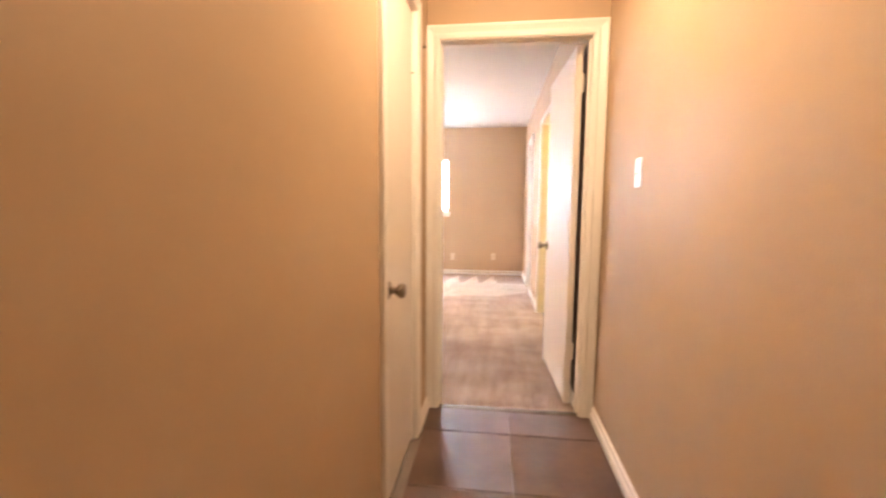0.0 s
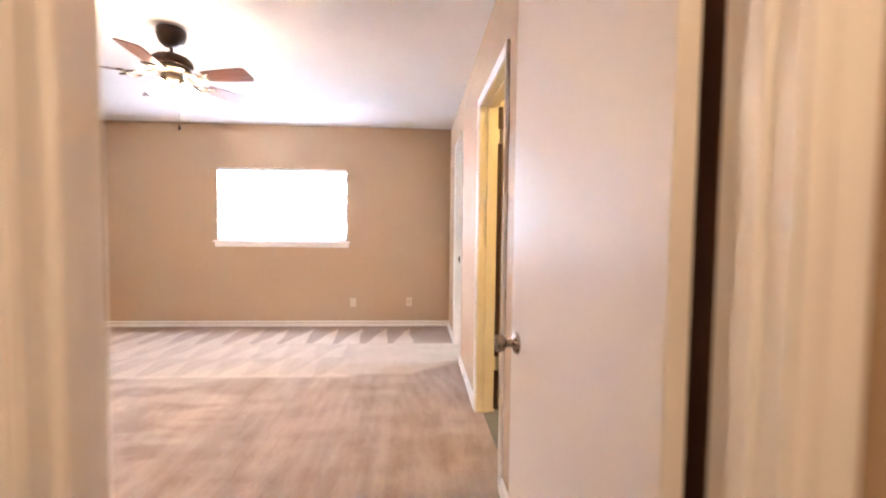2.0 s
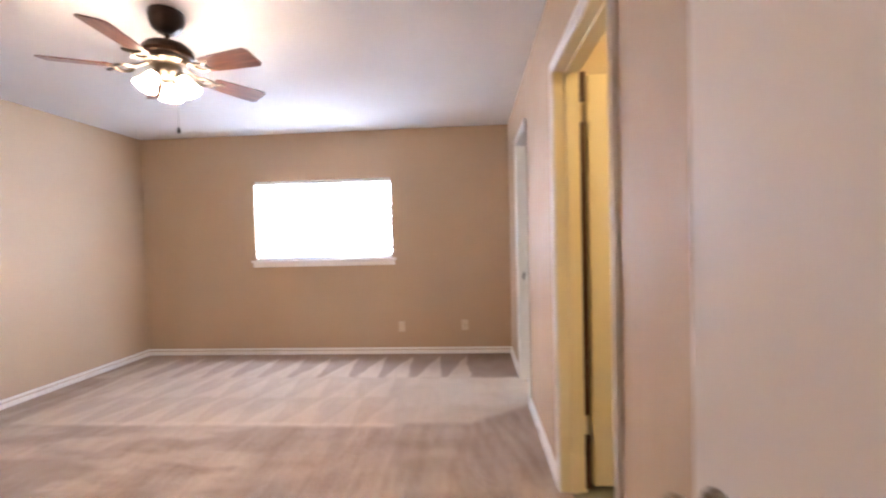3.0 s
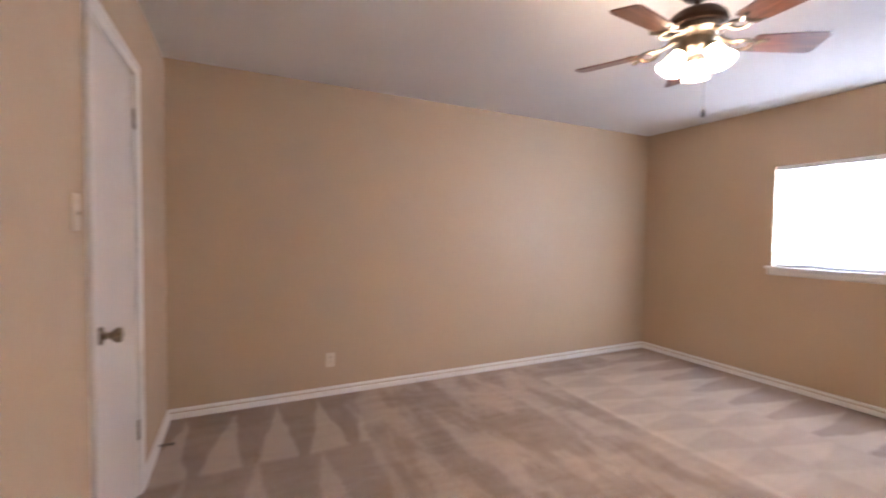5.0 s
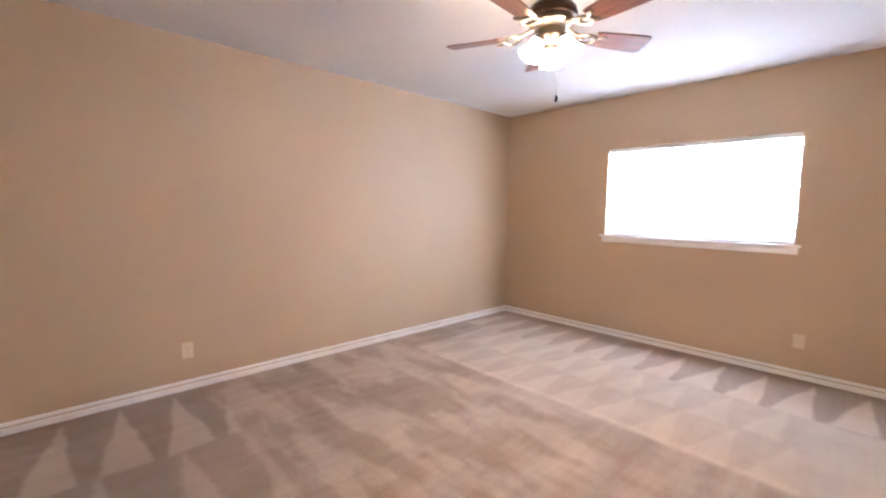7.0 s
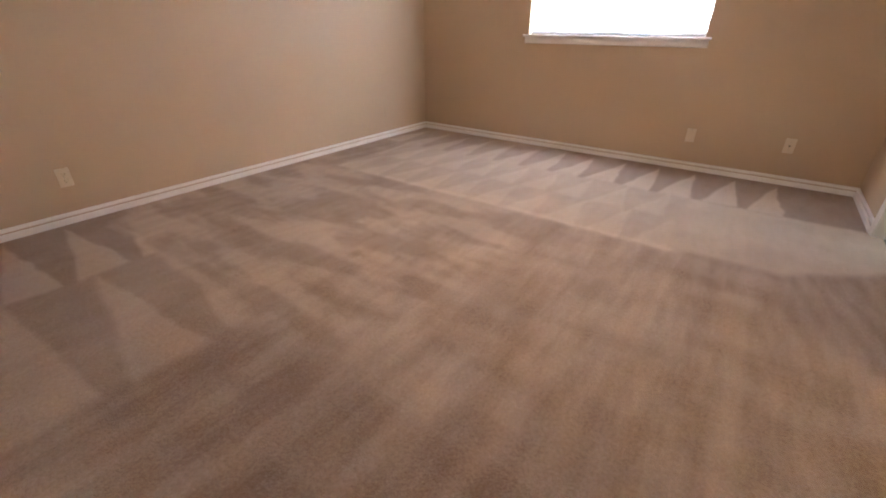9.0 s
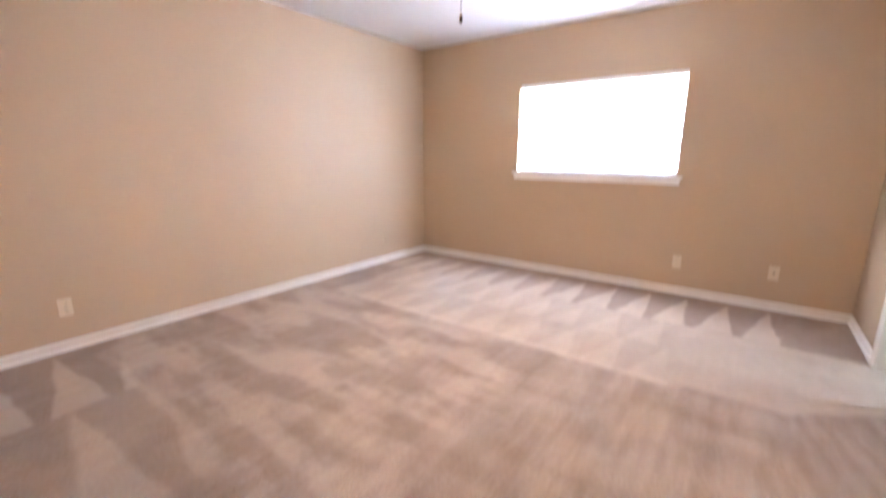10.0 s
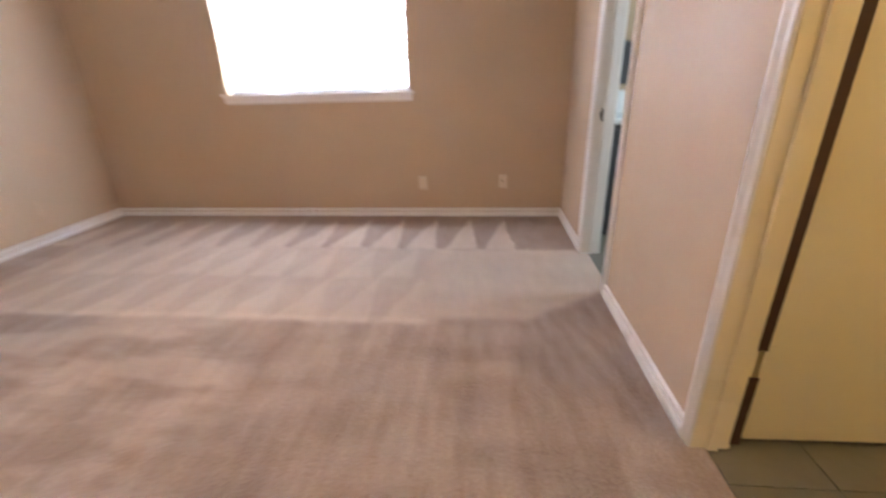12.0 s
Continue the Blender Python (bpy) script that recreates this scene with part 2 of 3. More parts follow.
def slat_material():
    m, nt, b = mat("translucent_blind_slat")
    b.inputs["Base Color"].default_value = (0.88, 0.88, 0.86, 1)
    b.inputs["Roughness"].default_value = 0.45
    back = put(nt, "ShaderNodeBsdfTranslucent", Color=(0.9, 0.9, 0.88, 1))
    mx = put(nt, "ShaderNodeMixShader", Fac=0.86)
    nt.links.new(b.outputs[0], mx.inputs[1])
    nt.links.new(back.outputs[0], mx.inputs[2])
    nt.links.new(mx.outputs[0], nt.nodes["Material Output"].inputs[0])
    return m


def glass_material():
    m, nt, b = mat("window_glass")
    b.inputs["Transmission Weight"].default_value = 1.0
    b.inputs["Roughness"].default_value = 0.0
    b.inputs["IOR"].default_value = 1.45
    return m


CEILING, CARPET, WOOD, SLAT, GLASS = ceiling_material(), carpet_material(), wood_material(), slat_material(), glass_material()
TILE = tile_material("slate_look_tile", (0.050, 0.028, 0.021), (0.165, 0.098, 0.074), 0.36)
SIDE_TILE = tile_material("grey_green_tile", (0.10, 0.095, 0.075), (0.17, 0.155, 0.12), 0.3)
GROUT = plain("grout", (0.20, 0.16, 0.14), 0.85)


# ---- mesh helpers ----
def mesh_of(name, bm, material, is_smooth=False):
    bmesh.ops.recalc_face_normals(bm, faces=bm.faces[:])
    me = bpy.data.meshes.new(name)
    bm.to_mesh(me)
    bm.free()
    me.materials.append(material)
    if is_smooth:
        me.polygons.foreach_set("use_smooth", [True] * len(me.polygons))
        me.set_sharp_from_angle(angle=radians(38))
    return me


def part(name, bm, material, parent=None, label="", is_smooth=False):
    ob = new(name, mesh_of(name, bm, material, is_smooth))
    ob.parent = parent
    return tagged(ob, label)


def thing(name, m, label, category, group="", kind=""):
    ob = new(name)
    ob.empty_display_size = 0.1
    ob.matrix_basis = m
    return tagged(ob, label, category, group, kind)


def box(lo, hi, bevel=0.0, bm=None, m=None):
    bm = bm or bmesh.new()
    v = bmesh.ops.create_cube(bm, size=1.0)["verts"]
    size = [max(b - a, 1e-5) for a, b in zip(lo, hi)]
    mid = [(a + b) / 2 for a, b in zip(lo, hi)]
    bmesh.ops.transform(bm, verts=v, matrix=Matrix.Translation(mid) @ Matrix.Diagonal((*size, 1)))
    if bevel:
        edges = list({e for q in v for e in q.link_edges})
        made = bmesh.ops.bevel(bm, geom=edges, offset=bevel, segments=2, affect="EDGES", profile=0.5)
        v = list({q for f in made["faces"] for q in f.verts} | {q for q in v if q.is_valid})
    if m is not None:
        bmesh.ops.transform(bm, verts=v, matrix=m)
    return bm


def lathe(profile, segments=28, m=None, bm=None):
    """Turns (radius, height) rows round z."""
    bm = bm or bmesh.new()
    rings = []
    for r, z in profile:
        if r < 1e-6:
            rings.append([bm.verts.new((0, 0, z))])
        else:
            rings.append([bm.verts.new((r * math.cos(2 * math.pi * i / segments), r * math.sin(2 * math.pi * i / segments), z)) for i in range(segments)])
    for a, b in zip(rings, rings[1:]):
        for i in range(segments):
            j = (i + 1) % segments
            quad = [a[i % len(a)], a[j % len(a)], b[j % len(b)], b[i % len(b)]]
            quad = [v for k, v in enumerate(quad) if v not in quad[:k]]
            if len(quad) > 2:
                bm.faces.new(quad)
    for ring in (rings[0], rings[-1]):
        if len(ring) > 2:
            bm.faces.new(ring)
    if m is not None:
        bmesh.ops.transform(bm, verts=[v for r in rings for v in r], matrix=m)
    return bm


def tube(points, radius, sides=8, bm=None):
    bm = bm or bmesh.new()
    pts = [Vector(p) for p in points]
    rings = []
    for i, p in enumerate(pts):
        d = (pts[min(i + 1, len(pts) - 1)] - pts[max(i - 1, 0)]).normalized()
        u = d.orthogonal().normalized() if i == 0 else (u - d * u.dot(d)).normalized()
        v = d.cross(u)
        r = radius[i] if isinstance(radius, (list, tuple)) else radius
        rings.append([bm.verts.new(p + r * (math.cos(2 * math.pi * k / sides) * u + math.sin(2 * math.pi * k / sides) * v)) for k in range(sides)])
    for a, b in zip(rings, rings[1:]):
        for k in range(sides):
            bm.faces.new((a[k], a[(k + 1) % sides], b[(k + 1) % sides], b[k]))
    bm.faces.new(rings[0])
    bm.faces.new(rings[-1])
    return bm


def prism(outline, z0, z1, bm=None, m=None):
    """A flat outline of (x, y) rows given thickness."""
    bm = bm or bmesh.new()
    low = [bm.verts.new((x, y, z0)) for x, y in outline]
    top = [bm.verts.new((x, y, z1)) for x, y in outline]
    bm.faces.new(low)
    bm.faces.new(top)
    for i in range(len(low)):
        j = (i + 1) % len(low)
        bm.faces.new((low[i], low[j], top[j], top[i]))
    if m is not None:
        bmesh.ops.transform(bm, verts=low + top, matrix=m)
    return bm


def wall(name, m, length, thick, holes, material, label, high=HIGH):
    """A wall in its own frame: u along it, its face at depth 0, its body behind (+y of m). holes: u0, u1, z0, z1."""
    us = sorted({0.0, length, *[h[0] for h in holes], *[h[1] for h in holes]})
    zs = sorted({0.0, high, *[h[2] for h in holes], *[h[3] for h in holes]})
    solid = {}
    for i in range(len(us) - 1):
        for k in range(len(zs) - 1):
            u, z = (us[i] + us[i + 1]) / 2, (zs[k] + zs[k + 1]) / 2
            solid[i, k] = not any(h[0] < u < h[1] and h[2] < z < h[3] for h in holes)
    bm = bmesh.new()
    made = {}

    def vert(u, d, z):
        key = (round(u, 5), round(d, 5), round(z, 5))
        if key not in made:
            made[key] = bm.verts.new(m @ Vector((u, d, z)))
        return made[key]

    for (i, k), full in solid.items():
        if not full:
            continue
        a, b, c, e = us[i], us[i + 1], zs[k], zs[k + 1]
        for d in (0.0, thick):
            bm.faces.new((vert(a, d, c), vert(b, d, c), vert(b, d, e), vert(a, d, e)))
        for (di, dk), (p, q) in {(-1, 0): ((a, c), (a, e)), (1, 0): ((b, c), (b, e)), (0, -1): ((a, c), (b, c)), (0, 1): ((a, e), (b, e))}.items():
            if not solid.get((i + di, k + dk), False):
                bm.faces.new((vert(p[0], 0.0, p[1]), vert(q[0], 0.0, q[1]), vert(q[0], thick, q[1]), vert(p[0], thick, p[1])))
    return tagged(part(name, bm, material), label, "wall", kind="structure")


CASING = ((0.004, 0.0), (0.004, 0.009), (0.010, 0.013), (0.022, 0.014), (0.028, 0.010), (0.034, 0.011), (0.052, 0.018), (0.060, 0.018), (0.064, 0.014), (0.064, 0.0))


def casing(name, m, u0, u1, top, material, label, width=0.064):
    """A mitred door casing round an opening, proud of the face (towards -y of m)."""
    bm = bmesh.new()
    rings = []
    k = width / 0.064
    for o, d in CASING:
        o *= k
        rings.append([bm.verts.new(m @ Vector(p)) for p in ((u0 - o, -d, 0), (u0 - o, -d, top + o), (u1 + o, -d, top + o), (u1 + o, -d, 0))])
    n = len(rings)
    for i in range(n):
        a, b = rings[i], rings[(i + 1) % n]
        for j in range(3):
            bm.faces.new((a[j], a[j + 1], b[j + 1], b[j]))
    bm.faces.new([r[0] for r in rings])
    bm.faces.new([r[3] for r in rings])
    return tagged(part(name, bm, material), label, "door casing", kind="structure")


def jamb(name, m, u0, u1, top, depth, material, label, stop_at, thick=0.019):
    """Lining of a doorway, from the face back through the wall, with a stop bead."""
    j = thing(name, m, label, "door jamb", kind="structure")
    for nm, lo, hi in (("jamb_leg", (u0 - thick, -0.002, 0), (u0, depth + 0.002, top + thick)), ("jamb_leg", (u1, -0.002, 0), (u1 + thick, depth + 0.002, top + thick)),
                       ("jamb_head", (u0, -0.002, top), (u1, depth + 0.002, top + thick))):
        part(nm, box(lo, hi, 0.0015), material, j)
    s0, s1 = stop_at, stop_at + 0.032
    for lo, hi in (((u0 - 0.001, s0, 0), (u0 + 0.011, s1, top)), ((u1 - 0.011, s0, 0), (u1 + 0.001, s1, top)), ((u0 + 0.011, s0, top - 0.011), (u1 - 0.011, s1, top + 0.001))):
        part("door_stop_bead", box(lo, hi, 0.002), material, j)
    return j


BASE = ((0.0, 0.0), (0.019, 0.0), (0.020, 0.020), (0.018, 0.031), (0.014, 0.036), (0.002, 0.037), (0.002, 0.046), (0.012, 0.047), (0.013, 0.052), (0.012, 0.062), (0.007, 0.067), (0.0, 0.069))


def baseboard(points, material, label):
    """A moulded skirting board along floor points; the room lies to the right of the way walked."""
    bm = bmesh.new()
    pts = [Vector((x, y, 0)) for x, y in points]
    rings = []
    for i, p in enumerate(pts):
        dirs = [(pts[j + 1] - pts[j]).normalized() for j in (i - 1, i) if 0 <= j < len(pts) - 1]
        outs = [Vector((d.y, -d.x, 0)) for d in dirs]
        n = outs[0] if len(outs) == 1 else (outs[0] + outs[1]) / (1 + outs[0].dot(outs[1]))
        rings.append([bm.verts.new(p + n * d + Vector((0, 0, z))) for d, z in BASE])
    for a, b in zip(rings, rings[1:]):
        for k in range(len(BASE)):
            j = (k + 1) % len(BASE)
            bm.faces.new((a[k], a[j], b[j], b[k])).material_index = int(k == 5)
    bm.faces.new(rings[0])
    bm.faces.new(rings[-1])
    board = part("baseboard", bm, material)
    board.data.materials.append(WALL)  # groove between shoe and cap takes the tan wall colour
    return tagged(board, label, "baseboard", kind="structure")


# ---- the rooms ----
T = 0.11
EAST, SOUTH, WEST, NORTH = 0.0, 0.0, -ROOM_W, ROOM_D
ENTRY = (-0.790, -0.008)          # entry doorway along x
CLOSET = (-3.205, -2.555)           # closet doorway in the south wall
SIDE = (1.405, 2.197)               # side-room doorway in the east wall
BATH = (3.290, 3.845)               # bathroom doorway in the east wall
HALL_W, HALL_E, HALL_END = -0.862, 0.072, -4.2
HDOOR = (-1.010, -0.455)          # door in the hall's west wall
TOP, ENTRY_TOP, SIDE_TOP = 2.035, 2.030, 2.020
J = 0.019
WIN = (-2.814, -1.280, 1.055, 1.934)

# frames of the walls: u along, +y into the wall's body
M_SOUTH = pose(0, SOUTH, 0, 0, 0, 180)                 # u = -x
M_NORTH = pose(0, NORTH, 0)                            # u = x
M_EAST = pose(EAST, 0, 0, 0, 0, -90)                   # u = -y
M_WEST = pose(WEST, 0, 0, 0, 0, 90)                    # u = y
M_HALL_S = pose(0, -T, 0)                              # hall side of the south wall, u = x
M_HALLW = pose(HALL_W, 0, 0, 0, 0, 90)                 # u = y
M_HALLE = pose(HALL_E, 0, 0, 0, 0, -90)                # u = -y


def shifted(m, du):
    return m @ pose(du, 0, 0)


wall("wall_north", shifted(M_NORTH, WEST - 0.16), ROOM_W + 0.16 + 2.0, 0.16,
     [(WIN[0] - WEST + 0.16, WIN[1] - WEST + 0.16, WIN[2], WIN[3])], WALL, "tan painted wall with a blind-covered window")
wall("wall_west", shifted(M_WEST, -0.12), ROOM_D + 0.12, 0.16, [], WALL, "tan painted wall, plain, with two outlets")
wall("wall_south", shifted(M_SOUTH, -0.21), ROOM_W + 0.21, T,
     [(0.21 - ENTRY[1] - J, 0.21 - ENTRY[0] + J, 0, ENTRY_TOP + J), (0.21 - CLOSET[1] - J, 0.21 - CLOSET[0] + J, 0, TOP + J)], WALL, "tan painted wall with entry and closet doorways")
wall("wall_east", shifted(M_EAST, -ROOM_D), ROOM_D - 0.0, T,
     [(ROOM_D - SIDE[1] - J, ROOM_D - SIDE[0] + J, 0, SIDE_TOP + J), (ROOM_D - BATH[1] - J, ROOM_D - BATH[0] + J, 0, TOP + J)], WALL, "tan painted wall with two doorways")
wall("wall_hall_west", shifted(M_HALLW, HALL_END), -HALL_END - T, T,
     [(HDOOR[0] - J - HALL_END, HDOOR[1] + J - HALL_END, 0, TOP + J)], WALL, "tan painted hall wall with a closed door")
wall("wall_hall_east", shifted(M_HALLE, T), -HALL_END - T, T, [], WALL, "tan painted hall wall with a light switch")
wall("wall_hall_end", pose(HALL_E + T, HALL_END, 0, 0, 0, 180), HALL_E - HALL_W + 2 * T, T, [], WALL, "tan painted wall closing the hall")
# rooms behind the doors
wall("wall_bath_east", pose(1.90, NORTH, 0, 0, 0, -90), NORTH - 0.90, T, [], BATH_WALL, "pale painted wall closing the side rooms")
wall("wall_bath_south", pose(T, 2.42, 0, 0, 0, 180) @ pose(-1.78, 0, 0), 1.78, T, [], SIDE_WALL, "pale painted wall between bath and side room")
wall("wall_side_south", pose(1.90, 0.90, 0, 0, 0, 180), 1.78, T, [], SIDE_WALL, "cream painted wall of the side room")
for nm, x0, x1, y0, y1 in (("wall_closet", CLOSET[0] - 0.12, CLOSET[1] + 0.12, -0.82, -T), ("wall_hall_closet", HALL_W - T - 0.62, HALL_W - T, HDOOR[0] - 0.1, HDOOR[1] + 0.1)):
    bm = bmesh.new()
    if nm == "wall_closet":
        for lo, hi in (((x0 - 0.05, y0, 0), (x0, y1, HIGH)), ((x1, y0, 0), (x1 + 0.05, y1, HIGH)), ((x0 - 0.05, y0 - 0.05, 0), (x1 + 0.05, y0, HIGH))):
            box(lo, hi, 0, bm)
    else:
        for lo, hi in (((x0, y0 - 0.05, 0), (x1, y0, HIGH)), ((x0, y1, 0), (x1, y1 + 0.05, HIGH)), ((x0 - 0.05, y0 - 0.05, 0), (x0, y1 + 0.05, HIGH))):
            box(lo, hi, 0, bm)
    tagged(part(nm, bm, WALL), "plain painted closet walls behind a closed door", "wall", kind="structure")

# ceilings
for nm, x0, x1, y0, y1, lab in (("ceiling_bedroom", WEST - 0.16, 2.02, -T, NORTH + 0.16, "white knockdown-textured bedroom ceiling"),
                                ("ceiling_hall", HALL_W - T, 0.21, HALL_END - T, -T, "white textured hall ceiling"),
                                ("ceiling_closet", CLOSET[0] - 0.2, CLOSET[1] + 0.2, -0.9, -T, "white closet ceiling")):
    tagged(part(nm, box((x0, y0, HIGH), (x1, y1, HIGH + 0.1)), CEILING), lab, "ceiling", kind="structure")

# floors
tagged(part("floor_bedroom", box((WEST - 0.1, -0.105, -0.1), (0.045, NORTH + 0.1, 0.0)), CARPET), "beige cut-pile carpet with vacuum stroke marks and painted doorway light", "carpet", kind="structure")
hall_floor = tagged(part("floor_hall", box((HALL_W - T, HALL_END - 0.1, -0.12), (HALL_E + T, -0.105, -0.012)), GROUT), "dark slate-look tiles with brown grout", "tile floor", kind="structure")
side_floor = tagged(part("floor_side_rooms", box((0.045, 0.8, -0.12), (2.0, NORTH + 0.1, -0.014)), GROUT), "grey tiles in the rooms beside the bedroom", "tile floor", kind="structure")
tagged(part("threshold", prism([(-0.110, -0.012), (-0.104, 0.000), (-0.085, 0.003), (-0.070, 0.002), (-0.070, -0.012)], ENTRY[0], ENTRY[1], None,
       Matrix(((0, 0, 1, 0), (1, 0, 0, 0), (0, 1, 0, 0), (0, 0, 0, 1)))), ANTIQUE), "thin brass carpet strip across the doorway", "threshold", kind="structure")

for nm, lo, hi in (("floor_closet", (CLOSET[0] - 0.2, -0.90, -0.1), (CLOSET[1] + 0.2, -0.105, -0.002)), ("floor_hall_closet", (HALL_W - T - 0.70, HDOOR[0] - 0.16, -0.1), (HALL_W - T, HDOOR[1] + 0.16, -0.012))):
    tagged(part(nm, box(lo, hi), GROUT), "plain floor of a closed closet", "floor", kind="structure")
tagged(part("ceiling_hall_closet", box((HALL_W - T - 0.70, HDOOR[0] - 0.16, HIGH), (HALL_W - T, HDOOR[1] + 0.16, HIGH + 0.1)), CEILING), "white closet ceiling", "ceiling", kind="structure")

# skirting boards
CW = 0.064
baseboard([(ENTRY[0] - CW, 0), (CLOSET[1] + CW, 0)][::-1][::-1], WHITE, "white moulded baseboard")
baseboard([(CLOSET[0] - CW, 0), (WEST, 0), (WEST, NORTH), (EAST, NORTH), (EAST, BATH[1] + CW)], WHITE, "white moulded baseboard round the bedroom walls")
baseboard([(EAST, BATH[0] - CW), (EAST, SIDE[1] + 0.052)], WHITE, "white moulded baseboard between two doorways")
baseboard([(EAST, SIDE[0] - CW), (EAST, 0)], WHITE, "white moulded baseboard behind the open door")
baseboard([(HALL_W, HDOOR[1] + 0.072), (HALL_W, -T)], WHITE, "short white baseboard beside the hall door")
baseboard([(HALL_W, HALL_END), (HALL_W, HDOOR[0] - 0.072)], WHITE, "white moulded baseboard of the hall")
baseboard([(HALL_E, -T), (HALL_E, HALL_END)], WHITE, "white moulded baseboard of the hall")

# casings and jambs
def both(m, u, label, mat_in, mat_out, name, out_m, out_u, stop_at, width_out=0.064, top=TOP, width_in=0.064, mat_jamb=None):
    casing("trim_" + name, m, u[0], u[1], top, mat_in, label, width_in)
    jamb("jamb_" + name, m, u[0], u[1], top, T, mat_jamb or mat_in, label.replace("casing", "jamb"), stop_at)
    if out_m is not None:
        casing("trim_" + name + "_outer", out_m, out_u[0], out_u[1], top, mat_out, label, width_out)


both(M_SOUTH, (-ENTRY[1], -ENTRY[0]), "white moulded casing of the entry doorway", WHITE, WHITE, "entry", M_HALL_S, ENTRY, 0.045, 0.078, ENTRY_TOP)
both(M_SOUTH, (-CLOSET[1], -CLOSET[0]), "white moulded casing of the closet doorway", WHITE, WHITE, "closet", None, None, 0.042)
both(M_EAST, (-SIDE[1], -SIDE[0]), "white moulded casing of the side-room doorway", WHITE, CREAM, "side_room", pose(T, 0, 0, 0, 0, 90), SIDE, 0.045, 0.064, SIDE_TOP, 0.052, CREAM)
both(M_EAST, (-BATH[1], -BATH[0]), "white moulded casing of the bathroom doorway", WHITE, WHITE, "bath", pose(T, 0, 0, 0, 0, 90), BATH, 0.045)
both(M_HALLW, HDOOR, "white moulded casing of the hall door", WHITE, WHITE, "hall", None, None, 0.051, width_in=0.066)


# ---- doors ----
def knob_into(door, x, z, y, side):
    """A round door knob on the face at y; side +1 looks along +y."""
    m = pose(x, y, z, -90 * side, 0, 0)
    k = part("handle", lathe([(0, 0), (0.033, 0), (0.034, 0.004), (0.031, 0.010), (0.020, 0.013), (0.0125, 0.018), (0.0115, 0.030), (0.016, 0.037), (0.0245, 0.044),
                              (0.0275, 0.052), (0.0275, 0.059), (0.0235, 0.066), (0.012, 0.069), (0, 0.0695)], 28, m), BRASS, door, "satin nickel round door knob", True)
    part("keyway", lathe([(0, 0), (0.0055, 0), (0.0055, 0.0015), (0.004, 0.002), (0, 0.002)], 12, m @ pose(0, 0, 0.0694)), STEEL, k)


def hinge_into(door, x, z, y, leaf_dir, material):
    bm = tube([(x, y, z - 0.044), (x, y, z + 0.044)], 0.0062, 10)
    for k in (-0.047, 0.047):
        lathe([(0, -0.004), (0.0045, -0.002), (0.005, 0.001), (0, 0.004)], 10, pose(x, y, z + k), bm)
    box((x + min(0, leaf_dir), y - 0.0014, z - 0.043), (x + max(0, leaf_dir), y + 0.0014, z + 0.043), 0, bm)
    part("hinge", bm, material, door, "", True)


def door(name, m, width, label, material, hinge_y, bolt=True, knobs=(1, -1), back=0.065, lift=0.012, top=TOP, knob_z=0.925, hinge_paint=None):
    """A flush slab door; its hinge edge at the origin, the leaf along +x, its thickness along y from 0 to 0.035."""
    d = thing(name, m, label, "door", kind="structure")
    part("door_leaf", box((0.003, 0.0, lift), (width, 0.035, top - 0.004), 0.0025), material, d)
    kx = width - back
    for s in knobs:
        knob_into(d, kx, knob_z, 0.035 if s > 0 else 0.0, s)
    for z in (0.33, 1.83) if hinge_y is not None else ():
        hinge_into(d, 0.0, z, hinge_y, 0.03, hinge_paint or BRASS)
    if bolt:
        b = part("latch_plate", box((width - 0.0005, 0.005, knob_z - 0.030), (width + 0.0012, 0.030, knob_z + 0.030), 0.0005), STEEL, d)
        part("latch_bolt", box((width, 0.012, knob_z - 0.008), (width + 0.009, 0.023, knob_z + 0.008), 0.002), BRASS, b)
    return d


# entry door: stands open into the bedroom, square to its wall
door("door_1", pose(-0.030, 0.012, 0, 0, 0, 92.9), 0.765, "white flush slab door standing open", DOOR_WHITE, -0.004, top=ENTRY_TOP, knob_z=0.880, hinge_paint=DOOR_WHITE)
# shade of the narrow gap behind its hinge edge, painted on an added strip
tagged(part("trim", box((-0.007, 0.004, 0.072), (-0.0005, 0.170, ENTRY_TOP + 0.01), 0.001), GAP_SHADE), "strip coloured as the shade behind the open door", "trim", kind="structure")
# closet door in the south wall, closed, flush with the bedroom side
door("door_2", pose(CLOSET[0] + 0.001, -0.037, 0, 0, 0, 0), CLOSET[1] - CLOSET[0] - 0.004, "white flush closet door, closed", DOOR_WHITE, 0.040, False, (1,), 0.062, knob_z=0.925)
# door in the hall, closed
door("door_3", pose(HALL_W - 0.050, HDOOR[1] - 0.001, 0, 0, 0, -90), HDOOR[1] - HDOOR[0] - 0.004, "white flush hall door, closed", DOOR_WHITE, None, False, (1,), 0.080, knob_z=0.850)
# side-room door, swung into that room
door("door_4", pose(T + 0.048, SIDE[1] + 0.034, 0, 0, 0, 1.2), 0.80, "cream flush door swung open into the side room", CREAM, -0.004, top=SIDE_TOP, hinge_paint=CREAM)
# hinge-side gap's shade painted on an added strip, broken where the hinges sit
gap = thing("trim", pose(T, SIDE[1], 0), "strip coloured as the shade beside the open side-room door", "trim", kind="structure")
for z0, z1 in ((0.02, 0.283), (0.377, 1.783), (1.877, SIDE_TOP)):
    part("strip", box((0.0025, 0.0010, z0), (0.032, 0.0035, z1), 0.0005), GAP_SHADE, gap)
# bathroom door, swung into the bath
door("door_5", pose(T + 0.020, BATH[0] + 0.015, 0, 0, 0, -60), 0.56, "white flush door swung open into the bathroom", DOOR_WHITE, -0.004)

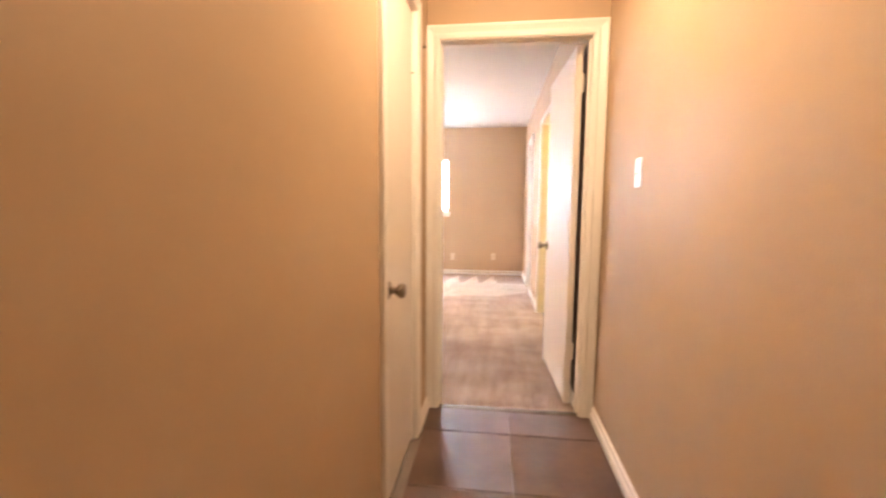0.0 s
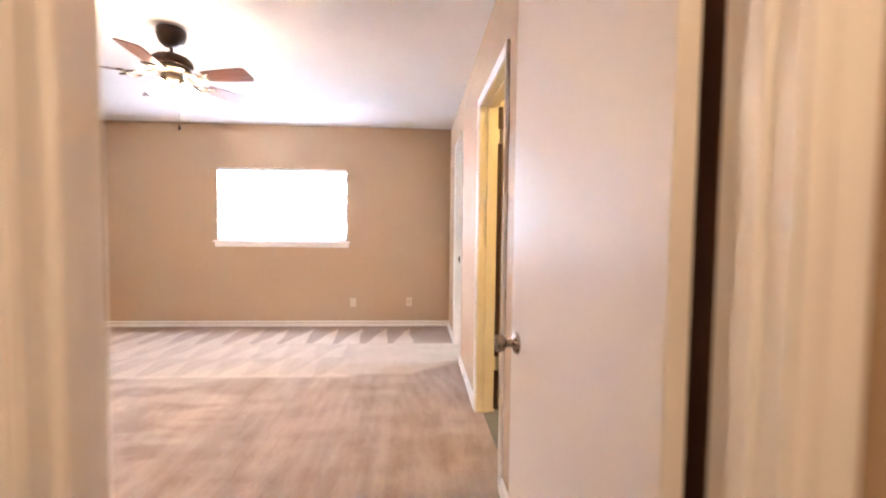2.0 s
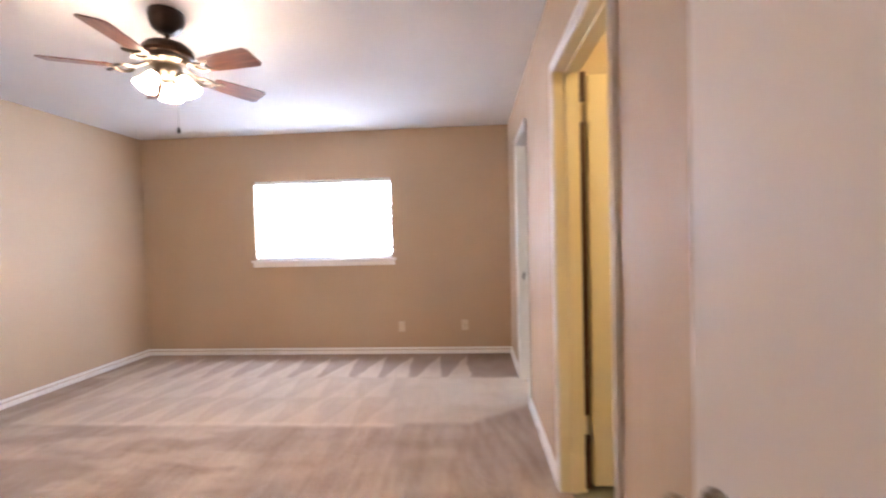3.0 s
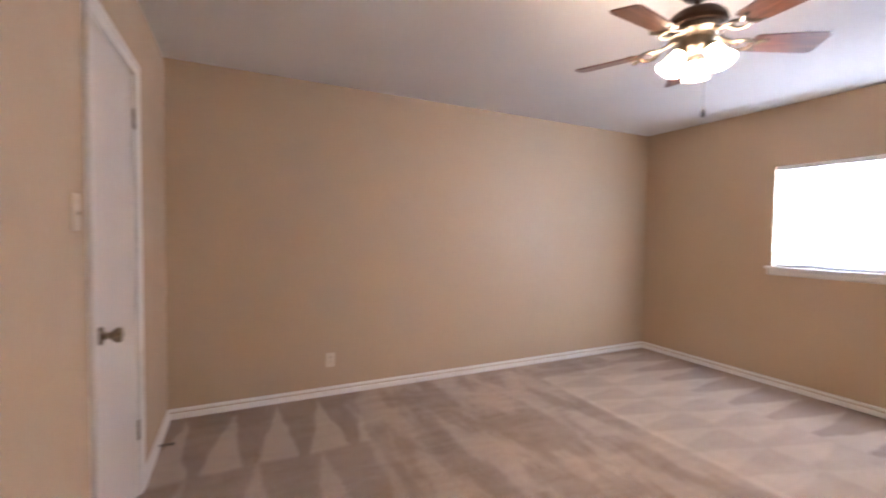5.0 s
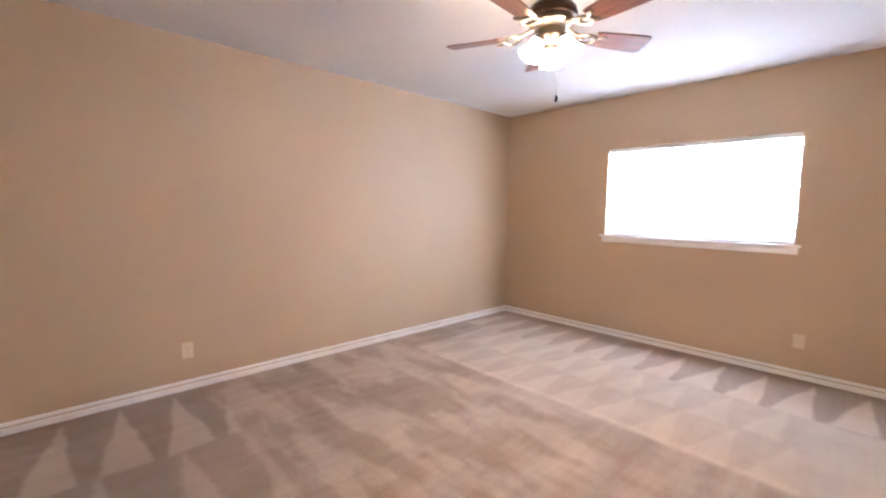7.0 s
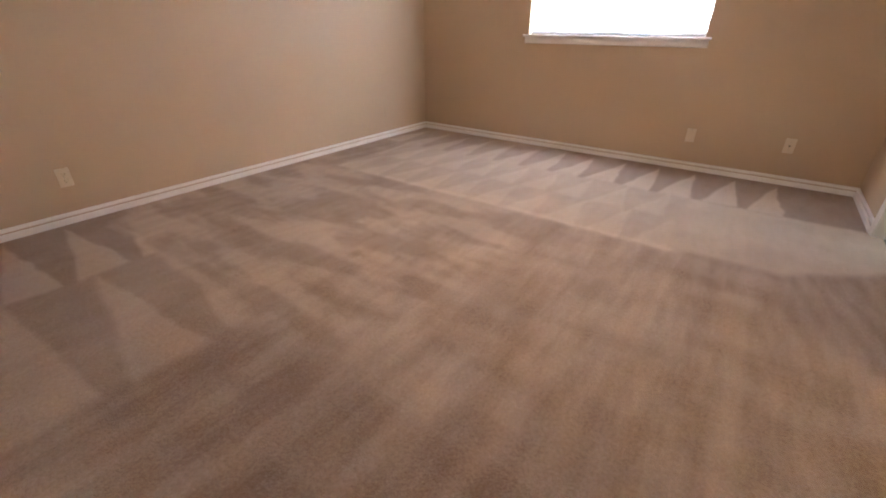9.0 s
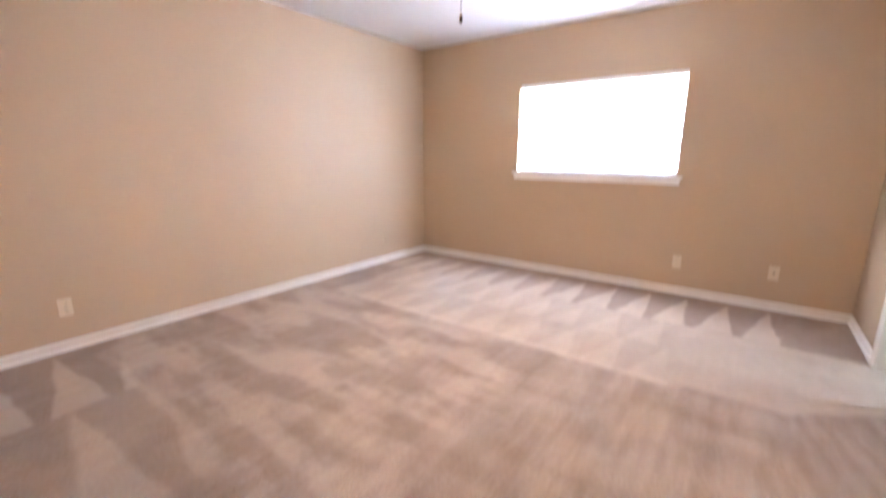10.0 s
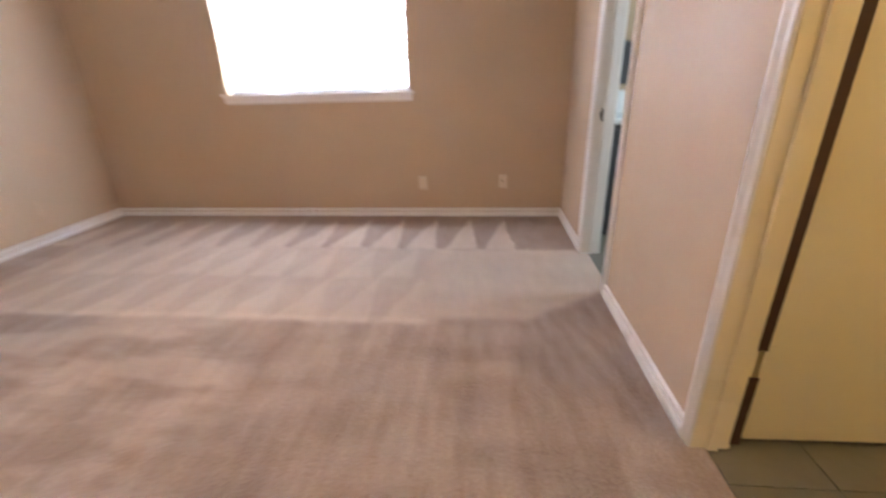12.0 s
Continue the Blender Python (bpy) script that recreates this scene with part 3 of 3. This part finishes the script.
plate = tagged(part("strike_plate", box((0.035, BATH[1] - 0.0022, 0.868), (0.068, BATH[1] + 0.001, 0.942), 0.0006), SLOT), "dark bronze strike plate on the bathroom jamb", "strike plate")
part("strike_lip", box((0.027, BATH[1] - 0.004, 0.885), (0.0355, BATH[1] - 0.0005, 0.925), 0.0008), SLOT, plate)


# ---- window, blind, sill ----
win = thing("window_1", pose((WIN[0] + WIN[1]) / 2, NORTH, WIN[2]), "white window glowing with daylight behind blinds", "window", kind="structure")
hw, hh = (WIN[1] - WIN[0]) / 2, WIN[3] - WIN[2]
fr = bmesh.new()
for lo, hi in (((-hw, 0.105, 0), (-hw + 0.045, 0.150, hh)), ((hw - 0.045, 0.105, 0), (hw, 0.150, hh)), ((-hw + 0.045, 0.105, 0), (hw - 0.045, 0.150, 0.045)),
               ((-hw + 0.045, 0.105, hh - 0.045), (hw - 0.045, 0.150, hh)), ((-0.022, 0.110, 0.045), (0.022, 0.148, hh - 0.045))):
    box(lo, hi, 0.003, fr)
part("window_frame", fr, VINYL, win)
for a, b in ((-hw + 0.045, -0.022), (0.022, hw - 0.045)):
    pane = part("pane", box((a, 0.126, 0.045), (b, 0.131, hh - 0.045)), GLASS, win)
    pane.visible_shadow = False
sill = bmesh.new()
prism([(-0.030, 0.0), (-0.034, 0.006), (-0.034, 0.014), (-0.029, 0.020), (0.105, 0.020), (0.105, 0.0)], -hw - 0.046, hw + 0.046, sill,
      Matrix(((0, 0, 1, 0), (1, 0, 0, 0), (0, 1, 0, -0.020), (0, 0, 0, 1))))
part("window_sill", sill, WHITE, win, "white moulded window stool")
part("apron", prism([(0.0, 0.0), (-0.009, 0.0), (-0.013, 0.012), (-0.013, 0.040), (-0.017, 0.048), (-0.017, 0.056), (0.0, 0.056)], -hw - 0.030, hw + 0.030, None,
     Matrix(((0, 0, 1, 0), (1, 0, 0, 0), (0, 1, 0, -0.0765), (0, 0, 0, 1)))), WHITE, win)

blind = thing("window_blind", pose((WIN[0] + WIN[1]) / 2, NORTH + 0.045, WIN[2]), "white horizontal slat blind, lowered, glowing with daylight", "blind")
part("headrail", box((-hw + 0.006, -0.026, hh - 0.040), (hw - 0.006, 0.026, hh - 0.002), 0.003), VINYL, blind)
part("bottom_rail", box((-hw + 0.008, -0.014, 0.004), (hw - 0.008, 0.014, 0.020), 0.004), VINYL, blind)
n_slats = 38
slat_bm = bmesh.new()
cols = [(-0.0125, -0.0006), (-0.006, 0.0012), (0.0, 0.0018), (0.006, 0.0012), (0.0125, -0.0006)]
ends = [[slat_bm.verts.new((sx * (hw - 0.008), y, z)) for y, z in cols] for sx in (-1, 1)]
for k in range(4):
    slat_bm.faces.new((ends[0][k], ends[0][k + 1], ends[1][k + 1], ends[1][k]))
bmesh.ops.solidify(slat_bm, geom=slat_bm.faces[:], thickness=0.0006)
slat_mesh = mesh_of("slat", slat_bm, SLAT)
for i in range(n_slats):
    s = new("slat", slat_mesh)
    s.parent = blind
    s.matrix_basis = pose(0, 0, 0.030 + i * (hh - 0.080) / (n_slats - 1), 85 + 1.5 * math.sin(i * 1.7), 0, 0)
for x in (-hw + 0.16, 0.0, hw - 0.16):
    part("ladder_cord", tube([(x, -0.015, 0.012), (x, -0.015, hh - 0.03)], 0.0009, 6), VINYL, blind)
part("tilt_wand", tube([(-hw + 0.09, -0.030, hh - 0.03), (-hw + 0.09, -0.032, hh - 0.35), (-hw + 0.09, -0.031, hh - 0.62)], 0.004, 8), VINYL, blind)


# ---- ceiling fan ----
FAN = (-1.955, 2.250)
BLADE_Z = HIGH - 0.340
LOW = -0.033
fan = thing("ceiling_fan", pose(FAN[0], FAN[1], HIGH), "dark bronze ceiling fan with walnut blades and lit glass shades", "ceiling fan")
part("canopy", lathe([(0, 0), (0.077, 0), (0.082, -0.007), (0.083, -0.030), (0.079, -0.058), (0.067, -0.086), (0.046, -0.106), (0.022, -0.114), (0, -0.114)], 36), BRONZE, fan, "", True)
part("downrod", tube([(0, 0, -0.132), (0, 0, -0.195)], 0.0125, 16), BRONZE, fan, "", True)
part("motor_housing", lathe([(0, -0.150), (0.022, -0.150), (0.028, -0.160), (0.056, -0.166), (0.092, -0.180), (0.114, -0.201), (0.121, -0.224), (0.114, -0.240), (0.096, -0.247), (0, -0.247)], 48), BRONZE, fan, "", True).location.z = LOW
part("motor_band", lathe([(0, -0.2465), (0.100, -0.2465), (0.106, -0.252), (0.104, -0.268), (0.090, -0.280), (0.066, -0.288), (0, -0.288)], 48), ANTIQUE, fan, "antique brass lower band", True).location.z = LOW
part("switch_housing", lathe([(0, -0.287), (0.058, -0.287), (0.062, -0.295), (0.060, -0.322), (0.050, -0.338), (0.036, -0.344), (0, -0.345)], 40), ANTIQUE, fan, "antique brass switch housing", True).location.z = LOW

iron_bm = bmesh.new()
tube([(0.085, 0, -0.272), (0.118, 0, -0.290), (0.150, 0, -0.300), (0.178, 0, -0.312)], [0.013, 0.010, 0.009, 0.010], 10, iron_bm)
for s in (-1, 1):
    ring = [(0.150 + 0.042 * (1 - math.cos(a)), s * 0.046 * math.sin(a), -0.302 - 0.010 * (1 - math.cos(a)) / 2 - 0.008 * math.sin(a)) for a in [math.pi * k / 10 for k in range(11)]]
    tube(ring, [0.008] * 11, 8, iron_bm)
    tube([(0.232, s * 0.012, -0.3155), (0.255, s * 0.040, -0.3155), (0.275, s * 0.044, -0.3155)], [0.008, 0.008, 0.006], 8, iron_bm)
    lathe([(0, -0.004), (0.006, -0.003), (0.007, 0.0), (0, 0.002)], 10, pose(0.268, s * 0.042, -0.320), iron_bm)
iron_mesh = mesh_of("blade_iron", iron_bm, ANTIQUE, True)
outline = []
for x, h in ((0.225, 0.046), (0.24, 0.052), (0.34, 0.060), (0.44, 0.065), (0.498, 0.067)):
    outline.append((x, h))
outline += [(0.512, 0.0645), (0.520, 0.056), (0.524, 0.044)]
outline = outline + [(x, -h) for x, h in outline[::-1]]
blade_mesh = mesh_of("blade", prism(outline, -0.003, 0.003), WOOD)
for k in range(5):
    iron = new("blade_iron", iron_mesh)
    iron.parent = fan
    iron.matrix_basis = pose(0, 0, LOW, 0, 0, 132.7 + 72 * k)
    blade = new("blade", blade_mesh)
    blade.parent = iron
    blade.matrix_basis = pose(0, 0, BLADE_Z - HIGH - LOW, -13, 0, 0)

for k in range(3):
    a = 3 + 120 * k
    turn = pose(0, 0, LOW, 0, 0, a)
    arm = part("lamp_arm", tube([(0.038, 0, -0.322), (0.052, 0, -0.320), (0.060, 0, -0.326), (0.063, 0, -0.338)], [0.009, 0.008, 0.008, 0.010], 10), ANTIQUE, fan, "antique brass lamp arm", True)
    arm.matrix_basis = turn
    tilt = pose(0.060, 0, -0.334, 0, 149, 0)
    part("socket_cup", lathe([(0, -0.012), (0.014, -0.012), (0.022, 0.000), (0.027, 0.016), (0.027, 0.022), (0, 0.022)], 20, tilt), ANTIQUE, arm, "", True)
    part("shade", lathe([(0.024, 0.014), (0.028, 0.024), (0.031, 0.044), (0.036, 0.065), (0.043, 0.085), (0.053, 0.105), (0.0505, 0.105), (0.040, 0.084), (0.033, 0.064), (0.028, 0.043), (0.025, 0.024), (0.022, 0.016)], 28, tilt), SHADE, arm, "lit frosted bell glass shade", True)
    part("bulb", lathe([(0, 0.022), (0.010, 0.024), (0.013, 0.036), (0.020, 0.052), (0.022, 0.064), (0.017, 0.076), (0.008, 0.082), (0, 0.083)], 16, tilt), BULB, arm, "lit bulb", True)

chain = part("pull_chain", tube([(0.026, 0.022, -0.342), (0.027, 0.022, -0.45), (0.027, 0.022, -0.592)], 0.0014, 6), ANTIQUE, fan)
chain.location.z = LOW
part("fob", lathe([(0, 0.0), (0.003, -0.002), (0.0075, -0.012), (0.0085, -0.026), (0.006, -0.036), (0, -0.038)], 14, pose(0.027, 0.022, -0.590)), BRONZE, chain, "dark wooden pull", True)
# the motor and its lamps hang close under the ceiling
for child in fan.children:
    if not child.name.startswith("canopy"):
        child.matrix_basis = Matrix.Translation((0, 0, 0.042)) @ child.matrix_basis


# ---- ceiling lamps of hall and side room ----
def dome_light(m, material, label):
    d = thing("ceiling_light", m, label, "ceiling light", "dome lamps")
    part("base_pan", lathe([(0, 0), (0.150, 0), (0.154, -0.010), (0.148, -0.024), (0, -0.024)], 36), ANTIQUE, d, "", True)
    part("glass_dome", lathe([(0.138, -0.024), (0.135, -0.045), (0.112, -0.078), (0.070, -0.100), (0.025, -0.109), (0, -0.110)], 36), material, d, "lit frosted glass dome", True)


dome_light(pose(-0.395, -1.16, HIGH), HALL_DOME, "frosted glass dome lamp, lit, on the hall ceiling")
dome_light(pose(0.95, 1.45, HIGH), SIDE_DOME, "frosted glass dome lamp, lit, on the side-room ceiling")


# ---- switches and outlets: built on the plane y = 0, looking along -y ----
def screw_into(parent, x, z, y=-0.0052):
    part("screw", lathe([(0, 0), (0.0032, 0), (0.0028, 0.001), (0, 0.0013)], 10, pose(x, y, z, 90, 0, 0)), STEEL, parent)


def plate_at(name, m, label, category, material, kind):
    p = thing(name, m, label, category, category + "s on the walls")
    part("cover_plate", box((-0.035, -0.0055, -0.057), (0.035, 0.001, 0.057), 0.0028), material, p)
    if kind == "toggle":
        part("toggle_slot", box((-0.005, -0.0062, -0.012), (0.005, -0.005, 0.012)), IVORY, p)
        part("toggle", box((-0.004, -0.017, -0.004), (0.004, -0.003, 0.006), 0.0015, None, pose(0, 0, 0, 22, 0, 0)), material, p)
        for z in (-0.030, 0.030):
            screw_into(p, 0, z)
    elif kind == "duplex":
        for z in (-0.0195, 0.0195):
            o = part("outlet_face", prism([(0.0165 * math.cos(a), max(-0.0135, min(0.0135, 0.0175 * math.sin(a)))) for a in [2 * math.pi * k / 24 for k in range(24)]], 0.0, 0.0025, None, pose(0, -0.0050, z, 90, 0, 0)), material, p)
            for x in (-0.0062, 0.0062):
                part("slot", box((x - 0.0011, -0.0080, z - 0.001), (x + 0.0011, -0.0072, z + 0.008)), SLOT, o)
            part("slot", box((-0.0022, -0.0080, z - 0.010), (0.0022, -0.0072, z - 0.0055)), SLOT, o)
        screw_into(p, 0, 0)
    elif kind == "rocker":
        part("rocker", box((-0.0165, -0.0085, -0.033), (0.0165, -0.004, 0.033), 0.002), material, p)
        for z in (-0.048, 0.048):
            screw_into(p, 0, z)
    elif kind == "jack":
        part("jack", lathe([(0, 0), (0.0065, 0), (0.0065, 0.004), (0.0045, 0.004), (0.0045, 0.010), (0, 0.010)], 14, pose(0, -0.005, 0, 90, 0, 0)), BRONZE, p)
        for z in (-0.030, 0.030):
            screw_into(p, 0, z)
    else:
        for z in (-0.030, 0.030):
            screw_into(p, 0, z)
    return p


def on(m, u, z):
    return m @ pose(u, 0, z)


plate_at("light_switch", on(M_HALLE, 0.662, 1.297), "white toggle light switch on the hall wall", "light switch", PLATE_WHITE, "toggle")
plate_at("light_switch", on(M_SOUTH, 2.391, 1.360), "ivory toggle light switch beside the closet door", "light switch", IVORY, "toggle")
plate_at("outlet", on(M_WEST, 1.098, 0.284), "ivory duplex outlet low on the tan wall", "outlet", IVORY, "duplex")
plate_at("wall_plate", on(M_WEST, 4.004, 0.280), "tan-painted blank wall plate near the corner", "wall plate", WALL, "blank")
plate_at("outlet", on(M_NORTH, -1.193, 0.298), "ivory rectangular outlet under the window", "outlet", IVORY, "rocker")
plate_at("cable_jack", on(M_NORTH, -0.502, 0.308), "ivory wall plate with a cable jack", "cable jack", IVORY, "jack")

# spring door stop on the south skirting
stop = thing("door_stop", pose(-3.62, 0.015, 0.045), "small dark spring door stop on the baseboard", "door stop")
part("spring", tube([(0.0075 * math.cos(a), 0.004 + 0.0011 * a, 0.0075 * math.sin(a)) for a in [0.6 * k for k in range(96)]], 0.0012, 5), BRONZE, stop)
part("tip", lathe([(0, 0), (0.009, 0), (0.009, 0.010), (0.006, 0.014), (0, 0.014)], 14, pose(0, 0.066, 0, -90, 0, 0)), RUBBER, stop)

# hook latch high on the hall door
hook = thing("hook_latch", on(M_HALLW, -0.352, 1.915), "small brass hook latch above the hall door", "latch")
part("eye", lathe([(0, 0), (0.006, 0), (0.004, 0.012), (0.006, 0.018), (0, 0.020)], 12, pose(0, -0.017, 0, 90, 0, 0)), BRASS, hook)
part("hook_arm", tube([(0.0, -0.032, 0.0), (-0.02, -0.034, 0.003), (-0.045, -0.033, -0.003)], 0.0025, 8), BRASS, hook)
eye = tagged(part("screw_eye", tube([(-0.0, 0.0, 0.0), (0.0, -0.014, 0.0), (0.006, -0.020, 0.0), (0.0, -0.026, 0.0), (-0.006, -0.020, 0.0)], 0.0022, 8), BRASS), "small brass screw eye on the hall door", "screw eye")
eye.matrix_basis = on(M_HALLW, -0.480, 1.76) @ pose(0, 0.027, 0)


# ---- bathroom: vanity and what stands over it ----
van = thing("bath_vanity", pose(0.62, 4.43, -0.014), "dark grey vanity cabinet in the bathroom", "vanity")
part("cabinet_body", box((-0.48, -0.25, 0.08), (0.48, 0.275, 0.83), 0.003), DARK_CAB, van)
part("toe_kick", box((-0.46, -0.20, 0.0), (0.46, 0.275, 0.08)), DARK_CAB, van)
for x in (-0.47, 0.005):
    dd = part("cabinet_door", box((x, -0.268, 0.11), (x + 0.465, -0.251, 0.80), 0.004), DARK_CAB, van)
    part("handle", tube([(x + 0.23, -0.285, 0.60), (x + 0.23, -0.285, 0.70)], 0.005, 8), STEEL, dd)
top = tagged(part("vanity_top", box((-0.50, -0.28, 0.0), (0.50, 0.275, 0.035), 0.008), PORCELAIN), "white vanity top with a raised backsplash", "vanity top")
top.matrix_basis = pose(0.62, 4.43, 0.816)
part("backsplash", box((-0.50, 0.255, 0.035), (0.50, 0.275, 0.20), 0.004), PORCELAIN, top)
# panel in place of a mirror, its dark reflection put into the colour
cab = thing("mirror_dark_panel", pose(0.50, NORTH, 1.06), "dark panel above the vanity, coloured as a mirror's reflection", "wall cabinet")
part("cabinet_body", box((-0.34, -0.03, 0.0), (0.34, 0.0, 0.30), 0.004), DARK_CAB, cab)

# ---- tiles, laid last ----
def tile_mesh(name, w, d, material):
    return mesh_of(name, box((0.002, 0.002, -0.010), (w - 0.002, d - 0.002, 0.0), 0.0015), material)


TS = 0.445
hall_tile = tile_mesh("tile", TS, TS, TILE)
edge_tile = tile_mesh("tile", 0.14, TS, TILE)
for i in range(-1, 2):
    for k in range(1, 9):
        t = new("tile", hall_tile if i < 1 else edge_tile)
        t.parent = hall_floor
        t.matrix_basis = pose(-0.39 + i * TS, -0.352 - k * TS, -0.002)
narrow = tile_mesh("tile", TS, 0.245, TILE)
for i in range(-1, 1):
    t = new("tile", narrow)
    t.parent = hall_floor
    t.matrix_basis = pose(-0.39 + i * TS, -0.352, -0.002)
SS = 0.305
side_tile = tile_mesh("tile", SS, SS, SIDE_TILE)
for i in range(6):
    for k in range(13):
        t = new("tile", side_tile)
        t.parent = side_floor
        t.matrix_basis = pose(0.05 + i * SS, 0.85 + k * SS, -0.004)
